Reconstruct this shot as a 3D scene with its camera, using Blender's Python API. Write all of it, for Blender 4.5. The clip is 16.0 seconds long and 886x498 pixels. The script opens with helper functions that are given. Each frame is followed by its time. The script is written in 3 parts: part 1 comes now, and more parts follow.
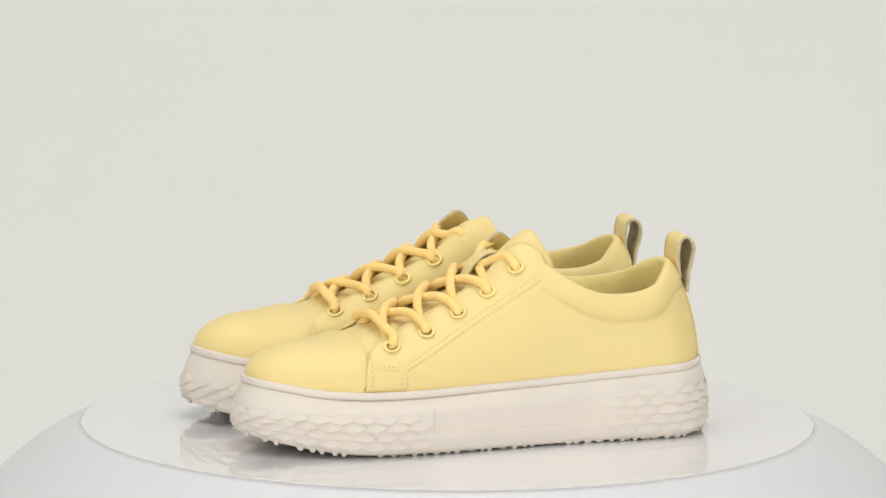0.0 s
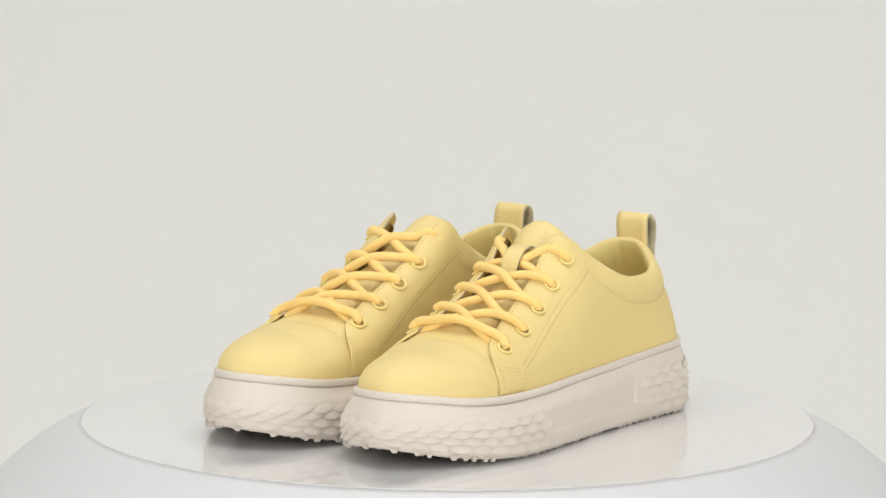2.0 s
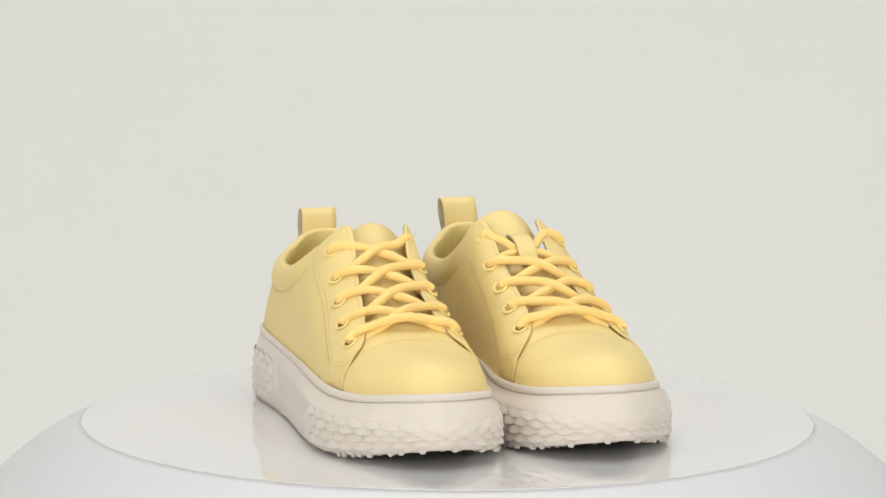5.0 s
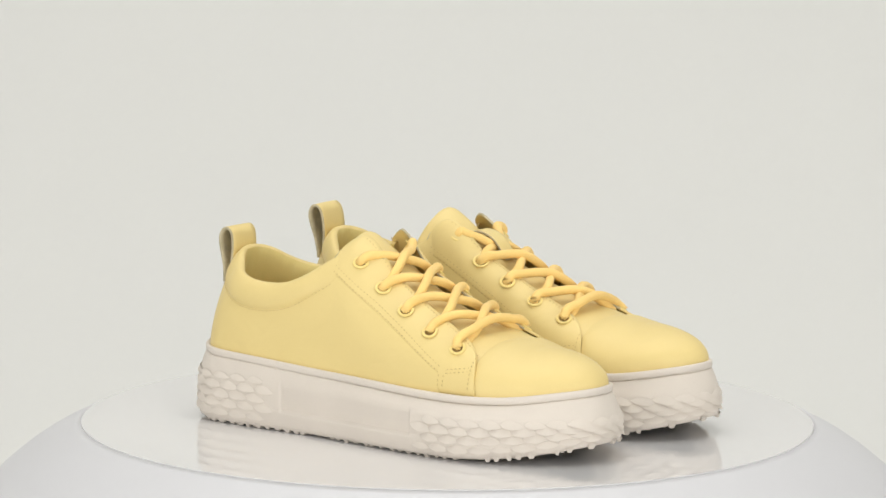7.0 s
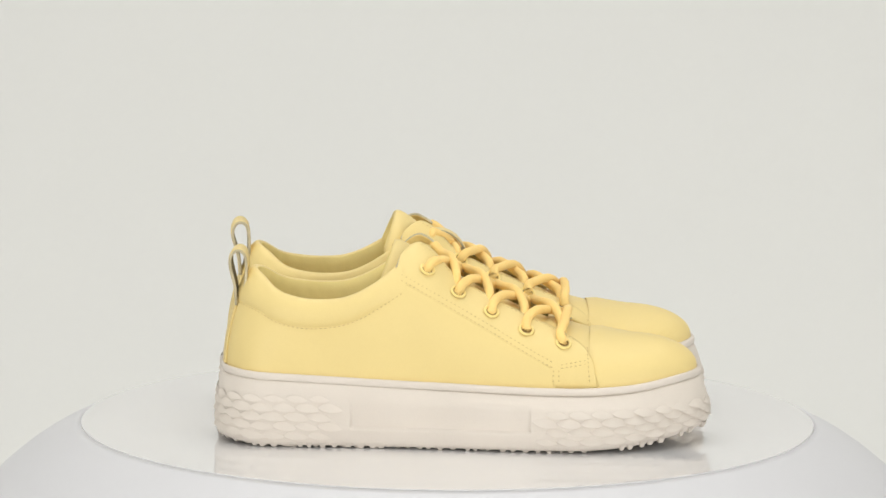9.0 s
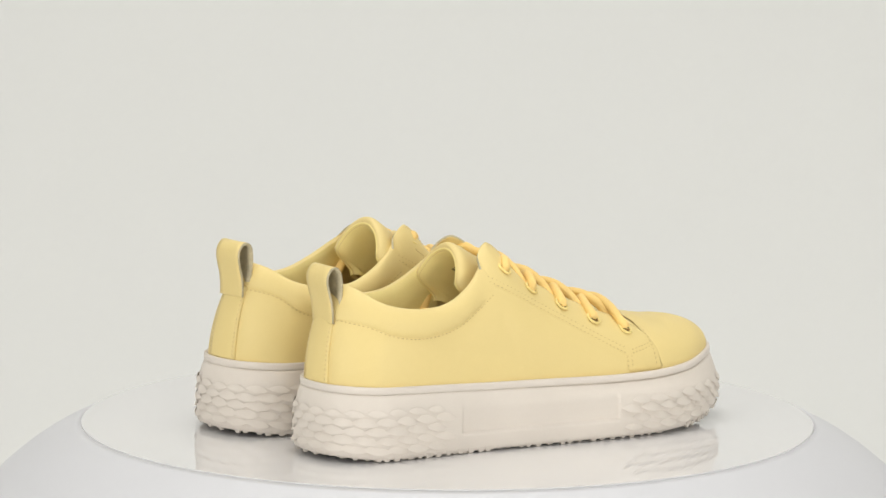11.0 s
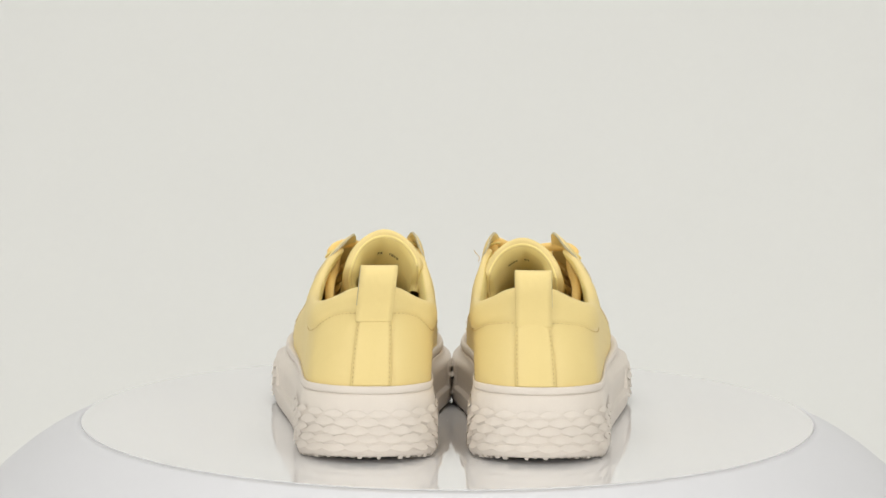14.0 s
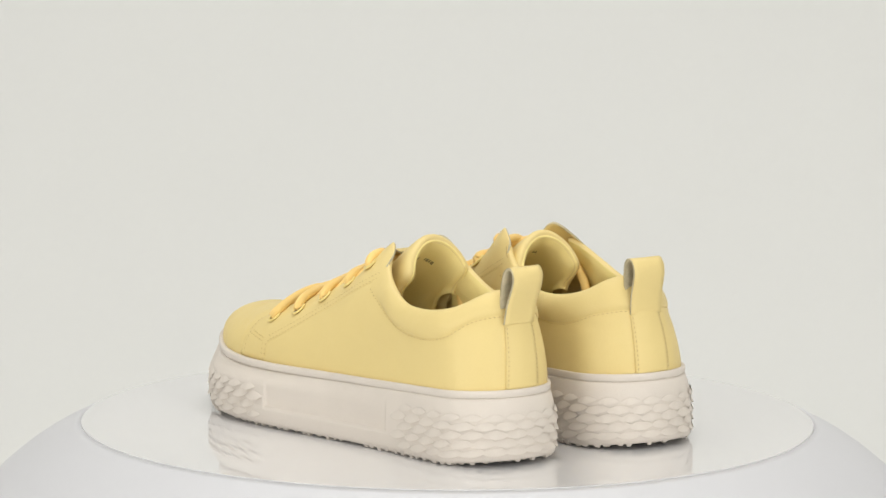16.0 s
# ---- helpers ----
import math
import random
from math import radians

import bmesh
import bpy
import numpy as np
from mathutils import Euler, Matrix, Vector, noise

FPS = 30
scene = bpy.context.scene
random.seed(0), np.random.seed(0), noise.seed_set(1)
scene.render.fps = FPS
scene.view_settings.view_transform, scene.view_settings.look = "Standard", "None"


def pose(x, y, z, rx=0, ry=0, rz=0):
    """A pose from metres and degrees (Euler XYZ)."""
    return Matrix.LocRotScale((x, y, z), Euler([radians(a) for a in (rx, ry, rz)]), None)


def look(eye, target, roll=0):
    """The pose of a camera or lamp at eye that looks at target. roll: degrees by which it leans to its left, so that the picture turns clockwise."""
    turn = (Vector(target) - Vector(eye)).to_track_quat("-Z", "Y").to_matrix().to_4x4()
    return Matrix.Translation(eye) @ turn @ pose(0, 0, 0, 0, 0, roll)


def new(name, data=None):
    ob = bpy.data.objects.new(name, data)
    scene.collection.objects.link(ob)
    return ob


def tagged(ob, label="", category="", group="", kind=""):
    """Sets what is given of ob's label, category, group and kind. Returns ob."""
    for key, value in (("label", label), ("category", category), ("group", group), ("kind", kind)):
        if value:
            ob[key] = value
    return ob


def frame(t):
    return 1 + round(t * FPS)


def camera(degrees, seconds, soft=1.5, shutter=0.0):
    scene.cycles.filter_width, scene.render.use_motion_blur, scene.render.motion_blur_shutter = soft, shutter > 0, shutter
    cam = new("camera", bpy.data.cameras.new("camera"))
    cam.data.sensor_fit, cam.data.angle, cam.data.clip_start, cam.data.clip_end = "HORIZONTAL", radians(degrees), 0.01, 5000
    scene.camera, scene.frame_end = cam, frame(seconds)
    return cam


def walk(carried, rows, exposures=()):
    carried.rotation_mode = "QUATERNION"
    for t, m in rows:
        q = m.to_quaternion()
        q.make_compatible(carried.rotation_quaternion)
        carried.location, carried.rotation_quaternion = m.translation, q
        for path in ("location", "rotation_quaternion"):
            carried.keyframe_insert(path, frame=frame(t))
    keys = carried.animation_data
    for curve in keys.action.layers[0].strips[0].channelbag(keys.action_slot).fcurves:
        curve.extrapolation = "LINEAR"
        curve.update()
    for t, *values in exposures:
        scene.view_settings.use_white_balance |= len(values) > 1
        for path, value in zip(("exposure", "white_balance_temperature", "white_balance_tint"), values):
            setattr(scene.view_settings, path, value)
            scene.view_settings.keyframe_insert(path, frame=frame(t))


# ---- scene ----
cam = camera(6.41, 16.0, soft=1.5)
EYE = Vector((0.0, -4.252, 0.7754))
AIM = EYE + Vector((math.sin(radians(-0.0748)) * math.cos(radians(9.0906)), math.cos(radians(-0.0748)) * math.cos(radians(9.0906)), -math.sin(radians(9.0906))))
STAND = look(EYE, AIM, 0.408)
walk(cam, [(0.0, STAND), (16.0, STAND)])
scene.view_settings.exposure = -0.05

# ---- light: a white studio with soft boxes, plus added backdrop fills ----
world = bpy.data.worlds.new("studio")
scene.world = world
world.use_nodes = True
world.node_tree.nodes["Background"].inputs["Color"].default_value = (0.95, 0.97, 1.0, 1)
world.node_tree.nodes["Background"].inputs["Strength"].default_value = 0.25


def softbox(name, at, target, size_x, size_y, watts, colour=(1.0, 0.987, 0.967)):
    lamp = bpy.data.lights.new(name, "AREA")
    lamp.shape, lamp.size, lamp.size_y, lamp.energy, lamp.color = "RECTANGLE", size_x, size_y, watts, colour
    ob = new(name, lamp)
    ob.matrix_world = look(at, target)
    return ob


softbox("overhead_softbox", (0.0, 0.1, 1.9), (0.0, 0.2, 0.0), 2.0, 1.7, 24)
softbox("left_softbox", (-2.0, -2.6, 0.55), (0, 0.0, 0), 1.9, 1.9, 40)
softbox("right_softbox", (2.0, -2.6, 0.55), (0, 0.0, 0), 1.9, 1.9, 40)
# two unseen fill lamps, added to brighten the backdrop, most of all low down
softbox("backdrop_fill", (0.0, 1.3, 1.0), (0.0, 1.9, -0.8), 2.2, 0.5, 1.6)
softbox("backdrop_low_fill", (0.0, 1.35, -0.62), (0.0, 2.85, -0.30), 3.0, 0.25, 6.2)
softbox("front_softbox", (0.0, -4.7, 1.35), (0.0, 0.0, 0.0), 2.6, 0.9, 29)


# ---- materials ----
def material(name, colour, rough=0.5, spec=0.5, vary=0.06, grain=900.0, bump=0.08, blotch=14.0, metal=0.0, coat=0.0, warm=None, sheen=0.0, wrinkle=0.0):
    """A painted or natural surface: a base colour with broad and fine variation and a fine relief."""
    mat = bpy.data.materials.new(name)
    mat.use_nodes = True
    tree = mat.node_tree
    node, link = tree.nodes.new, tree.links.new
    bsdf = tree.nodes["Principled BSDF"]
    bsdf.inputs["Metallic"].default_value = metal
    bsdf.inputs["Specular IOR Level"].default_value = spec
    bsdf.inputs["Coat Weight"].default_value = coat
    bsdf.inputs["Sheen Weight"].default_value = sheen
    coord = node("ShaderNodeTexCoord")
    broad, fine = node("ShaderNodeTexNoise"), node("ShaderNodeTexNoise")
    broad.inputs["Scale"].default_value, broad.inputs["Detail"].default_value = blotch, 4
    fine.inputs["Scale"].default_value, fine.inputs["Detail"].default_value = grain, 3
    link(coord.outputs["Object"], broad.inputs["Vector"])
    link(coord.outputs["Object"], fine.inputs["Vector"])
    mix = node("ShaderNodeMix")
    mix.data_type = "RGBA"
    dark = tuple(c * (1 - vary * 1.3) for c in colour) if warm is None else warm
    mix.inputs[6].default_value = (*dark, 1)
    mix.inputs[7].default_value = (*(min(1, c * (1 + vary)) for c in colour), 1)
    ramp = node("ShaderNodeMapRange")
    ramp.inputs["From Min"].default_value, ramp.inputs["From Max"].default_value = 0.3, 0.7
    both = node("ShaderNodeMath")
    both.operation = "MULTIPLY_ADD"
    both.inputs[1].default_value = 0.25
    link(fine.outputs["Fac"], both.inputs[0])
    less = node("ShaderNodeMath")
    less.operation = "MULTIPLY"
    less.inputs[1].default_value = 0.75
    link(broad.outputs["Fac"], less.inputs[0])
    link(less.outputs[0], both.inputs[2])
    link(both.outputs[0], ramp.inputs["Value"])
    link(ramp.outputs["Result"], mix.inputs[0])
    link(mix.outputs[2], bsdf.inputs["Base Color"])
    gloss = node("ShaderNodeMapRange")
    gloss.inputs["To Min"].default_value, gloss.inputs["To Max"].default_value = max(0.008, rough * 0.85), min(1, rough * 1.15)
    link(broad.outputs["Fac"], gloss.inputs["Value"])
    link(gloss.outputs["Result"], bsdf.inputs["Roughness"])
    if bump:
        relief = node("ShaderNodeBump")
        relief.inputs["Strength"].default_value, relief.inputs["Distance"].default_value = bump, 0.0006
        link(fine.outputs["Fac"], relief.inputs["Height"])
        link(relief.outputs["Normal"], bsdf.inputs["Normal"])
        if wrinkle:
            folds, crease = node("ShaderNodeTexNoise"), node("ShaderNodeBump")
            folds.inputs["Scale"].default_value, folds.inputs["Detail"].default_value, folds.inputs["Distortion"].default_value = 34, 2, 0.6
            crease.inputs["Strength"].default_value, crease.inputs["Distance"].default_value = wrinkle, 0.004
            link(coord.outputs["Object"], folds.inputs["Vector"])
            link(folds.outputs["Fac"], crease.inputs["Height"])
            link(crease.outputs["Normal"], relief.inputs["Normal"])
    return mat


YELLOW = material("yellow_leather", (0.79, 0.627, 0.27), 0.5, 0.35, 0.035, 1500, 0.16, 9, wrinkle=0.4)
LINING = material("yellow_lining", (0.90, 0.75, 0.31), 0.6, 0.3, 0.05, 1200, 0.12, 20, wrinkle=0.5)
RAW = material("raw_leather_edge", (0.54, 0.47, 0.31), 0.85, 0.2, 0.25, 1800, 0.5, 160)
LACE = material("yellow_lace", (0.95, 0.668, 0.24), 0.7, 0.2, 0.06, 2600, 0.35, 60, sheen=0.1)
EYELET = material("yellow_enamel", (0.88, 0.70, 0.26), 0.35, 0.5, 0.04, 900, 0.0, 40)
THREAD = material("tan_thread", (0.60, 0.44, 0.20), 0.8, 0.2, 0.2, 2500, 0.2, 200)
RUBBER = material("beige_rubber", (0.695, 0.632, 0.56), 0.5, 0.35, 0.035, 1100, 0.10, 22)
OUTSOLE = material("outsole_rubber", (0.66, 0.60, 0.53), 0.6, 0.3, 0.08, 1100, 0.15, 30)
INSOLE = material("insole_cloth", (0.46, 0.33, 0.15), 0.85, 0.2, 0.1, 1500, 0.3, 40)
# dark brown that paints the shade inside the eyelets
HOLE_SHADE = material("eyelet_inside_shade", (0.30, 0.20, 0.07), 0.8, 0.2, 0.1, 900, 0.0, 40)
PRINT = material("grey_print", (0.30, 0.25, 0.12), 0.7, 0.2, 0.1, 900, 0.0, 40)
ACRYLIC = material("white_gloss_acrylic", (0.76, 0.755, 0.76), 0.012, 0.5, 0.006, 60, 0.0, 6, coat=0.6)
BASE = material("white_base_paint", (0.64, 0.64, 0.66), 0.45, 0.4, 0.012, 300, 0.03, 5)
PAPER = material("white_backdrop_paper", (0.785, 0.786, 0.764), 0.9, 0.15, 0.012, 120, 0.05, 1.2)
WALL = material("white_studio_wall", (0.75, 0.75, 0.73), 0.9, 0.2, 0.02, 90, 0.1, 1.5)


# ---- mesh helpers ----
def mesh_ob(name, verts, faces, mat, parent=None, label="", smooth=True, mats=(), index=None):
    me = bpy.data.meshes.new(name)
    me.from_pydata([tuple(v) for v in verts], [], faces)
    me.materials.append(mat)
    for m in mats:
        me.materials.append(m)
    if index is not None:
        me.polygons.foreach_set("material_index", index)
    me.polygons.foreach_set("use_smooth", [smooth] * len(me.polygons))
    me.update()
    ob = new(name, me)
    ob.parent = parent
    if label:
        tagged(ob, label)
    return ob


def part(name, bm, mat, parent, label="", smooth=True):
    """Links a bmesh as one mesh object under a thing or a part."""
    me = bpy.data.meshes.new(name)
    bm.to_mesh(me)
    bm.free()
    me.materials.append(mat)
    me.polygons.foreach_set("use_smooth", [smooth] * len(me.polygons))
    ob = new(name, me)
    ob.parent = parent
    if label:
        tagged(ob, label)
    return ob


def grid_faces(rows, cols, closed=False, flip=False, base=0):
    faces = []
    for r in range(rows - 1):
        for c in range(cols if closed else cols - 1):
            d = (c + 1) % cols
            f = (base + r * cols + c, base + r * cols + d, base + (r + 1) * cols + d, base + (r + 1) * cols + c)
            faces.append(f[::-1] if flip else f)
    return faces


def lathe(profile, steps=128):
    verts = [(r * math.cos(2 * math.pi * k / steps), r * math.sin(2 * math.pi * k / steps), z) for r, z in profile for k in range(steps)]
    return verts, grid_faces(len(profile), steps, True)


# ---- the studio ----
FLOOR = -0.80


def studio():
    profile = [(-6.5, FLOOR), (1.6, FLOOR)]
    for k in range(1, 25):
        a = math.pi / 2 * k / 24
        profile.append((1.6 + 1.5 * math.sin(a), FLOOR + 1.5 * (1 - math.cos(a))))
    profile.append((3.1, 3.0))
    xs = [-3.2 + 6.4 * k / 8 for k in range(9)]
    verts = [(x, y, z) for y, z in profile for x in xs]
    ob = mesh_ob("backdrop", verts, grid_faces(len(profile), 9), PAPER)
    tagged(ob, "seamless white paper sweep behind the turntable", "backdrop", kind="structure")
    for name, at, size in (("wall_west", (-3.25, -1.7, 1.1), (0.1, 9.7, 3.9)), ("wall_east", (3.25, -1.7, 1.1), (0.1, 9.7, 3.9)),
                           ("wall_south", (0, -6.55, 1.1), (6.6, 0.1, 3.9)), ("ceiling", (0, -1.7, 3.05), (6.6, 9.8, 0.1))):
        bm = bmesh.new()
        bmesh.ops.create_cube(bm, size=1, matrix=Matrix.Translation(at) @ Matrix.Diagonal((*size, 1)))
        ob = part(name, bm, WALL, None, smooth=False)
        tagged(ob, "plain white painted studio " + ("ceiling" if name == "ceiling" else "wall"), name.split("_")[0], kind="structure")


DISC_AT = (-0.0025, 0.0, 0.0)


def turntable():
    """A glossy white disc on a wider white base with a rounded shoulder."""
    thing = tagged(new("display_stand"), "wide round white stand with a rounded sloping shoulder", "stand")
    thing.location = (DISC_AT[0], 0, FLOOR)
    shoulder = [(0.0, -0.0075), (0.180, -0.0075), (0.1990, -0.0060), (0.2003, -0.0004), (0.2040, -0.0020), (0.2100, -0.0052), (0.2165, -0.0085), (0.2235, -0.0128), (0.2310, -0.0180), (0.2380, -0.0235), (0.2460, -0.0305), (0.2535, -0.0385), (0.262, -0.05), (0.270, -0.066), (0.276, -0.09), (0.28, -0.13), (0.28, FLOOR + 0.02), (0.278, FLOOR), (0.0, FLOOR)]
    for name, piece, label in (("shoulder", shoulder[:14], "rounded white shoulder"), ("drum_wall", shoulder[13:], "plain white drum side")):
        verts, faces = lathe([(max(r, 0.0005), z - FLOOR) for r, z in piece[::-1]])
        mesh_ob(name, verts, faces, BASE, thing, label)
    disc = tagged(new("turntable_disc"), "round glossy white acrylic turntable disc, turning slowly", "turntable disc")
    disc.location = DISC_AT
    rim = [(0.0005, -0.0070), (0.198, -0.0070), (0.1996, -0.0062), (0.2002, -0.0040), (0.2002, -0.0014), (0.2001, -0.0007), (0.1999, -0.0002), (0.1997, 0.0), (0.10, 0.0), (0.0005, 0.0)]
    for name, piece, label in (("rim", rim[:8], "softly bevelled white rim"), ("plate", rim[7:], "flat glossy top")):
        verts, faces = lathe(piece, 192)
        mesh_ob(name, verts, faces, ACRYLIC if name == "plate" else BASE, disc, label, smooth=(name == "rim"))
    return disc


# ---- the shape of the shoe, in millimetres: x forward, y outward, z up ----
SOLE = np.array([(-139, 0), (-134, 22), (-118, 36), (-95, 38.5), (-63, 38.5), (-25, 41), (10, 45), (38, 47.5), (65, 46.5), (88, 39.0), (106.5, 27), (121, 12.5),
                 (126.5, -2), (122, -20), (109, -36), (89, -46), (62, -50.5), (38, -49.5), (10, -43), (-25, -37.5), (-63, -36), (-95, -36.5), (-118, -34), (-134, -21)], float)
FEATHER = np.array([(-134.5, 0), (-130, 17), (-116, 31), (-95, 34), (-63, 34.5), (-25, 35), (10, 36.5), (38, 37.5), (65, 35.5), (86, 30.2), (103, 20.5), (115, 9.5),
                    (119.5, -3), (115.5, -17), (104, -29), (87, -38), (62, -42), (38, -41.5), (10, -37), (-25, -34), (-63, -33.5), (-95, -33.5), (-116, -30.5), (-130, -17)], float)


def ring(points, u):
    """A closed smooth curve through the points; u counts points and may be an array."""
    u = np.asarray(u, float)
    n = len(points)
    i = np.floor(u).astype(int)
    f = (u - i)[..., None]
    a, b, c, d = (points[(i + k) % n] for k in (-1, 0, 1, 2))
    return 0.5 * (2 * b + (c - a) * f + (2 * a - 5 * b + 4 * c - d) * f ** 2 + (3 * b - a - 3 * c + d) * f ** 3)


def curve1(table, x):
    """A smooth line of values through (x, value) pairs."""
    tx, ty = np.array(table, float).T
    x = np.clip(np.asarray(x, float), tx[0], tx[-1])
    slope = np.gradient(ty, tx)
    i = np.clip(np.searchsorted(tx, x, "right") - 1, 0, len(tx) - 2)
    h = tx[i + 1] - tx[i]
    f = (x - tx[i]) / h
    return (2 * f ** 3 - 3 * f ** 2 + 1) * ty[i] + (f ** 3 - 2 * f ** 2 + f) * h * slope[i] + (3 * f ** 2 - 2 * f ** 3) * ty[i + 1] + (f ** 3 - f ** 2) * h * slope[i + 1]


def smooth01(x):
    x = np.clip(x, 0, 1)
    return x * x * (3 - 2 * x)


Z_FEATHER = [(-136, 41), (-95, 39.5), (-40, 37), (-10, 36), (40, 34.5), (66, 34.5), (90, 36), (110, 39), (124, 41)]
Z_SPINE = [(-92, 113), (-60, 112.5), (-45, 109), (-25, 98.5), (-8, 88.5), (10, 79.5), (30, 70.8), (50, 64), (66, 60), (84, 57)]
Y_SPINE = [(-136, 0), (-90, -1.5), (-60, -5), (-42, -7), (-25, -7.5), (10, -6), (50, -4), (125, -3)]
POWER_OUT = [(-135, 1.8), (-118, 1.6), (-105, 1.9), (-92, 2.5), (-45, 2.5), (-25, 2.8), (-8, 2.5), (10, 2.35), (48, 2.2), (84, 2.0)]
POWER_IN = [(-135, 1.8), (-118, 1.6), (-105, 1.9), (-92, 2.5), (-50, 3.2), (-25, 4.5), (-8, 4.5), (10, 4.0), (30, 3.5), (50, 3.0), (70, 2.4), (84, 2.0)]
LEAN = [(-136, 0.055), (-60, 0.06), (-35, 0.03), (-5, 0.0), (125, 0.0)]


def power(b):
    """How square the section is, on the outer and on the fuller inner side."""
    x = np.minimum(b[..., 0], 84)
    return np.where(b[..., 1] > -3, curve1(POWER_OUT, x), curve1(POWER_IN, x))


COLLAR_TOP = [(-135, 93), (-129, 91), (-116, 85.5), (-98, 81), (-82, 79.5), (-68, 81), (-55, 87), (-45, 94), (-38, 100)]
COLLAR_SEAM = [(-131, 76), (-120, 73), (-105, 67), (-84, 64.5), (-62, 69), (-48, 77), (-34, 86)]
FACING_SEAM = [(-50, 94), (-35, 86.5), (0, 67.5), (43, 44), (47, 42)]
THROAT = [(-46, 14.5), (-25, 13.5), (10, 16), (36, 19), (50, 22.5), (58, 27), (63, 33), (67, 40)]


def upper(u, a, off=0.0, square=None):
    """The upper's skin: u runs round the shoe from the heel over the outer side, a climbs from 0 at the sole to pi/2 at the ridge."""
    u, a, off = np.broadcast_arrays(np.asarray(u, float), np.asarray(a, float), np.asarray(off, float))

    def skin(u, a):
        b = ring(FEATHER, u)
        cx = np.clip(b[..., 0], -92, 84)
        cy, cz, z0, n = curve1(Y_SPINE, cx), curve1(Z_SPINE, cx), curve1(Z_FEATHER, b[..., 0]), power(b) if square is None else square
        s, r = np.sin(a).clip(0, 1) ** (2 / n), np.cos(a).clip(0, 1) ** (2 / n)
        return np.stack([cx + (b[..., 0] - cx) * r, cy + (b[..., 1] - cy) * r - curve1(LEAN, b[..., 0]) * (cz - z0) * s, z0 + (cz - z0) * s], -1)
    p = skin(u, a)
    aa = np.clip(a, 0.03, 1.5)
    du = skin(u + 0.02, aa) - skin(u - 0.02, aa)
    da = skin(u, aa + 0.01) - skin(u, aa - 0.01)
    nrm = np.cross(du, da)
    length = np.linalg.norm(nrm, axis=-1, keepdims=True)
    nrm = -nrm / np.maximum(length, 1e-9)
    mid = np.stack([np.clip(p[..., 0], -92, 84), curve1(Y_SPINE, p[..., 0]), np.full(p[..., 0].shape, 45.0)], -1)
    nrm = np.where(((p - mid) * nrm).sum(-1, keepdims=True) < 0, -nrm, nrm)
    return p + nrm * off[..., None]


def at_height(u, z):
    """The climb a at which the skin stands at height z."""
    b = ring(FEATHER, u)
    cx = np.clip(b[..., 0], -92, 84)
    z0, cz, n = curve1(Z_FEATHER, b[..., 0]), curve1(Z_SPINE, cx), power(b)
    return np.arcsin(np.clip((z - z0) / (cz - z0), 0, 1) ** (n / 2))


def at_width(u, y):
    """The climb a at which the skin is y away from the ridge line."""
    b = ring(FEATHER, u)
    cx = np.clip(b[..., 0], -92, 84)
    w, n = np.abs(b[..., 1] - curve1(Y_SPINE, cx)), power(b)
    return np.arccos(np.clip(y / w, 0, 1) ** (n / 2))


_U = np.linspace(2.0, 10.5, 2000)
_X = ring(FEATHER, _U)[:, 0]
_UI = np.linspace(22.0, 13.5, 2000)
_XI = ring(FEATHER, _UI)[:, 0]


def u_of(x, side):
    """Where round the shoe the outer (1) or inner (-1) side has this x."""
    return np.interp(x, _X, _U) if side > 0 else np.interp(x, _XI, _UI)


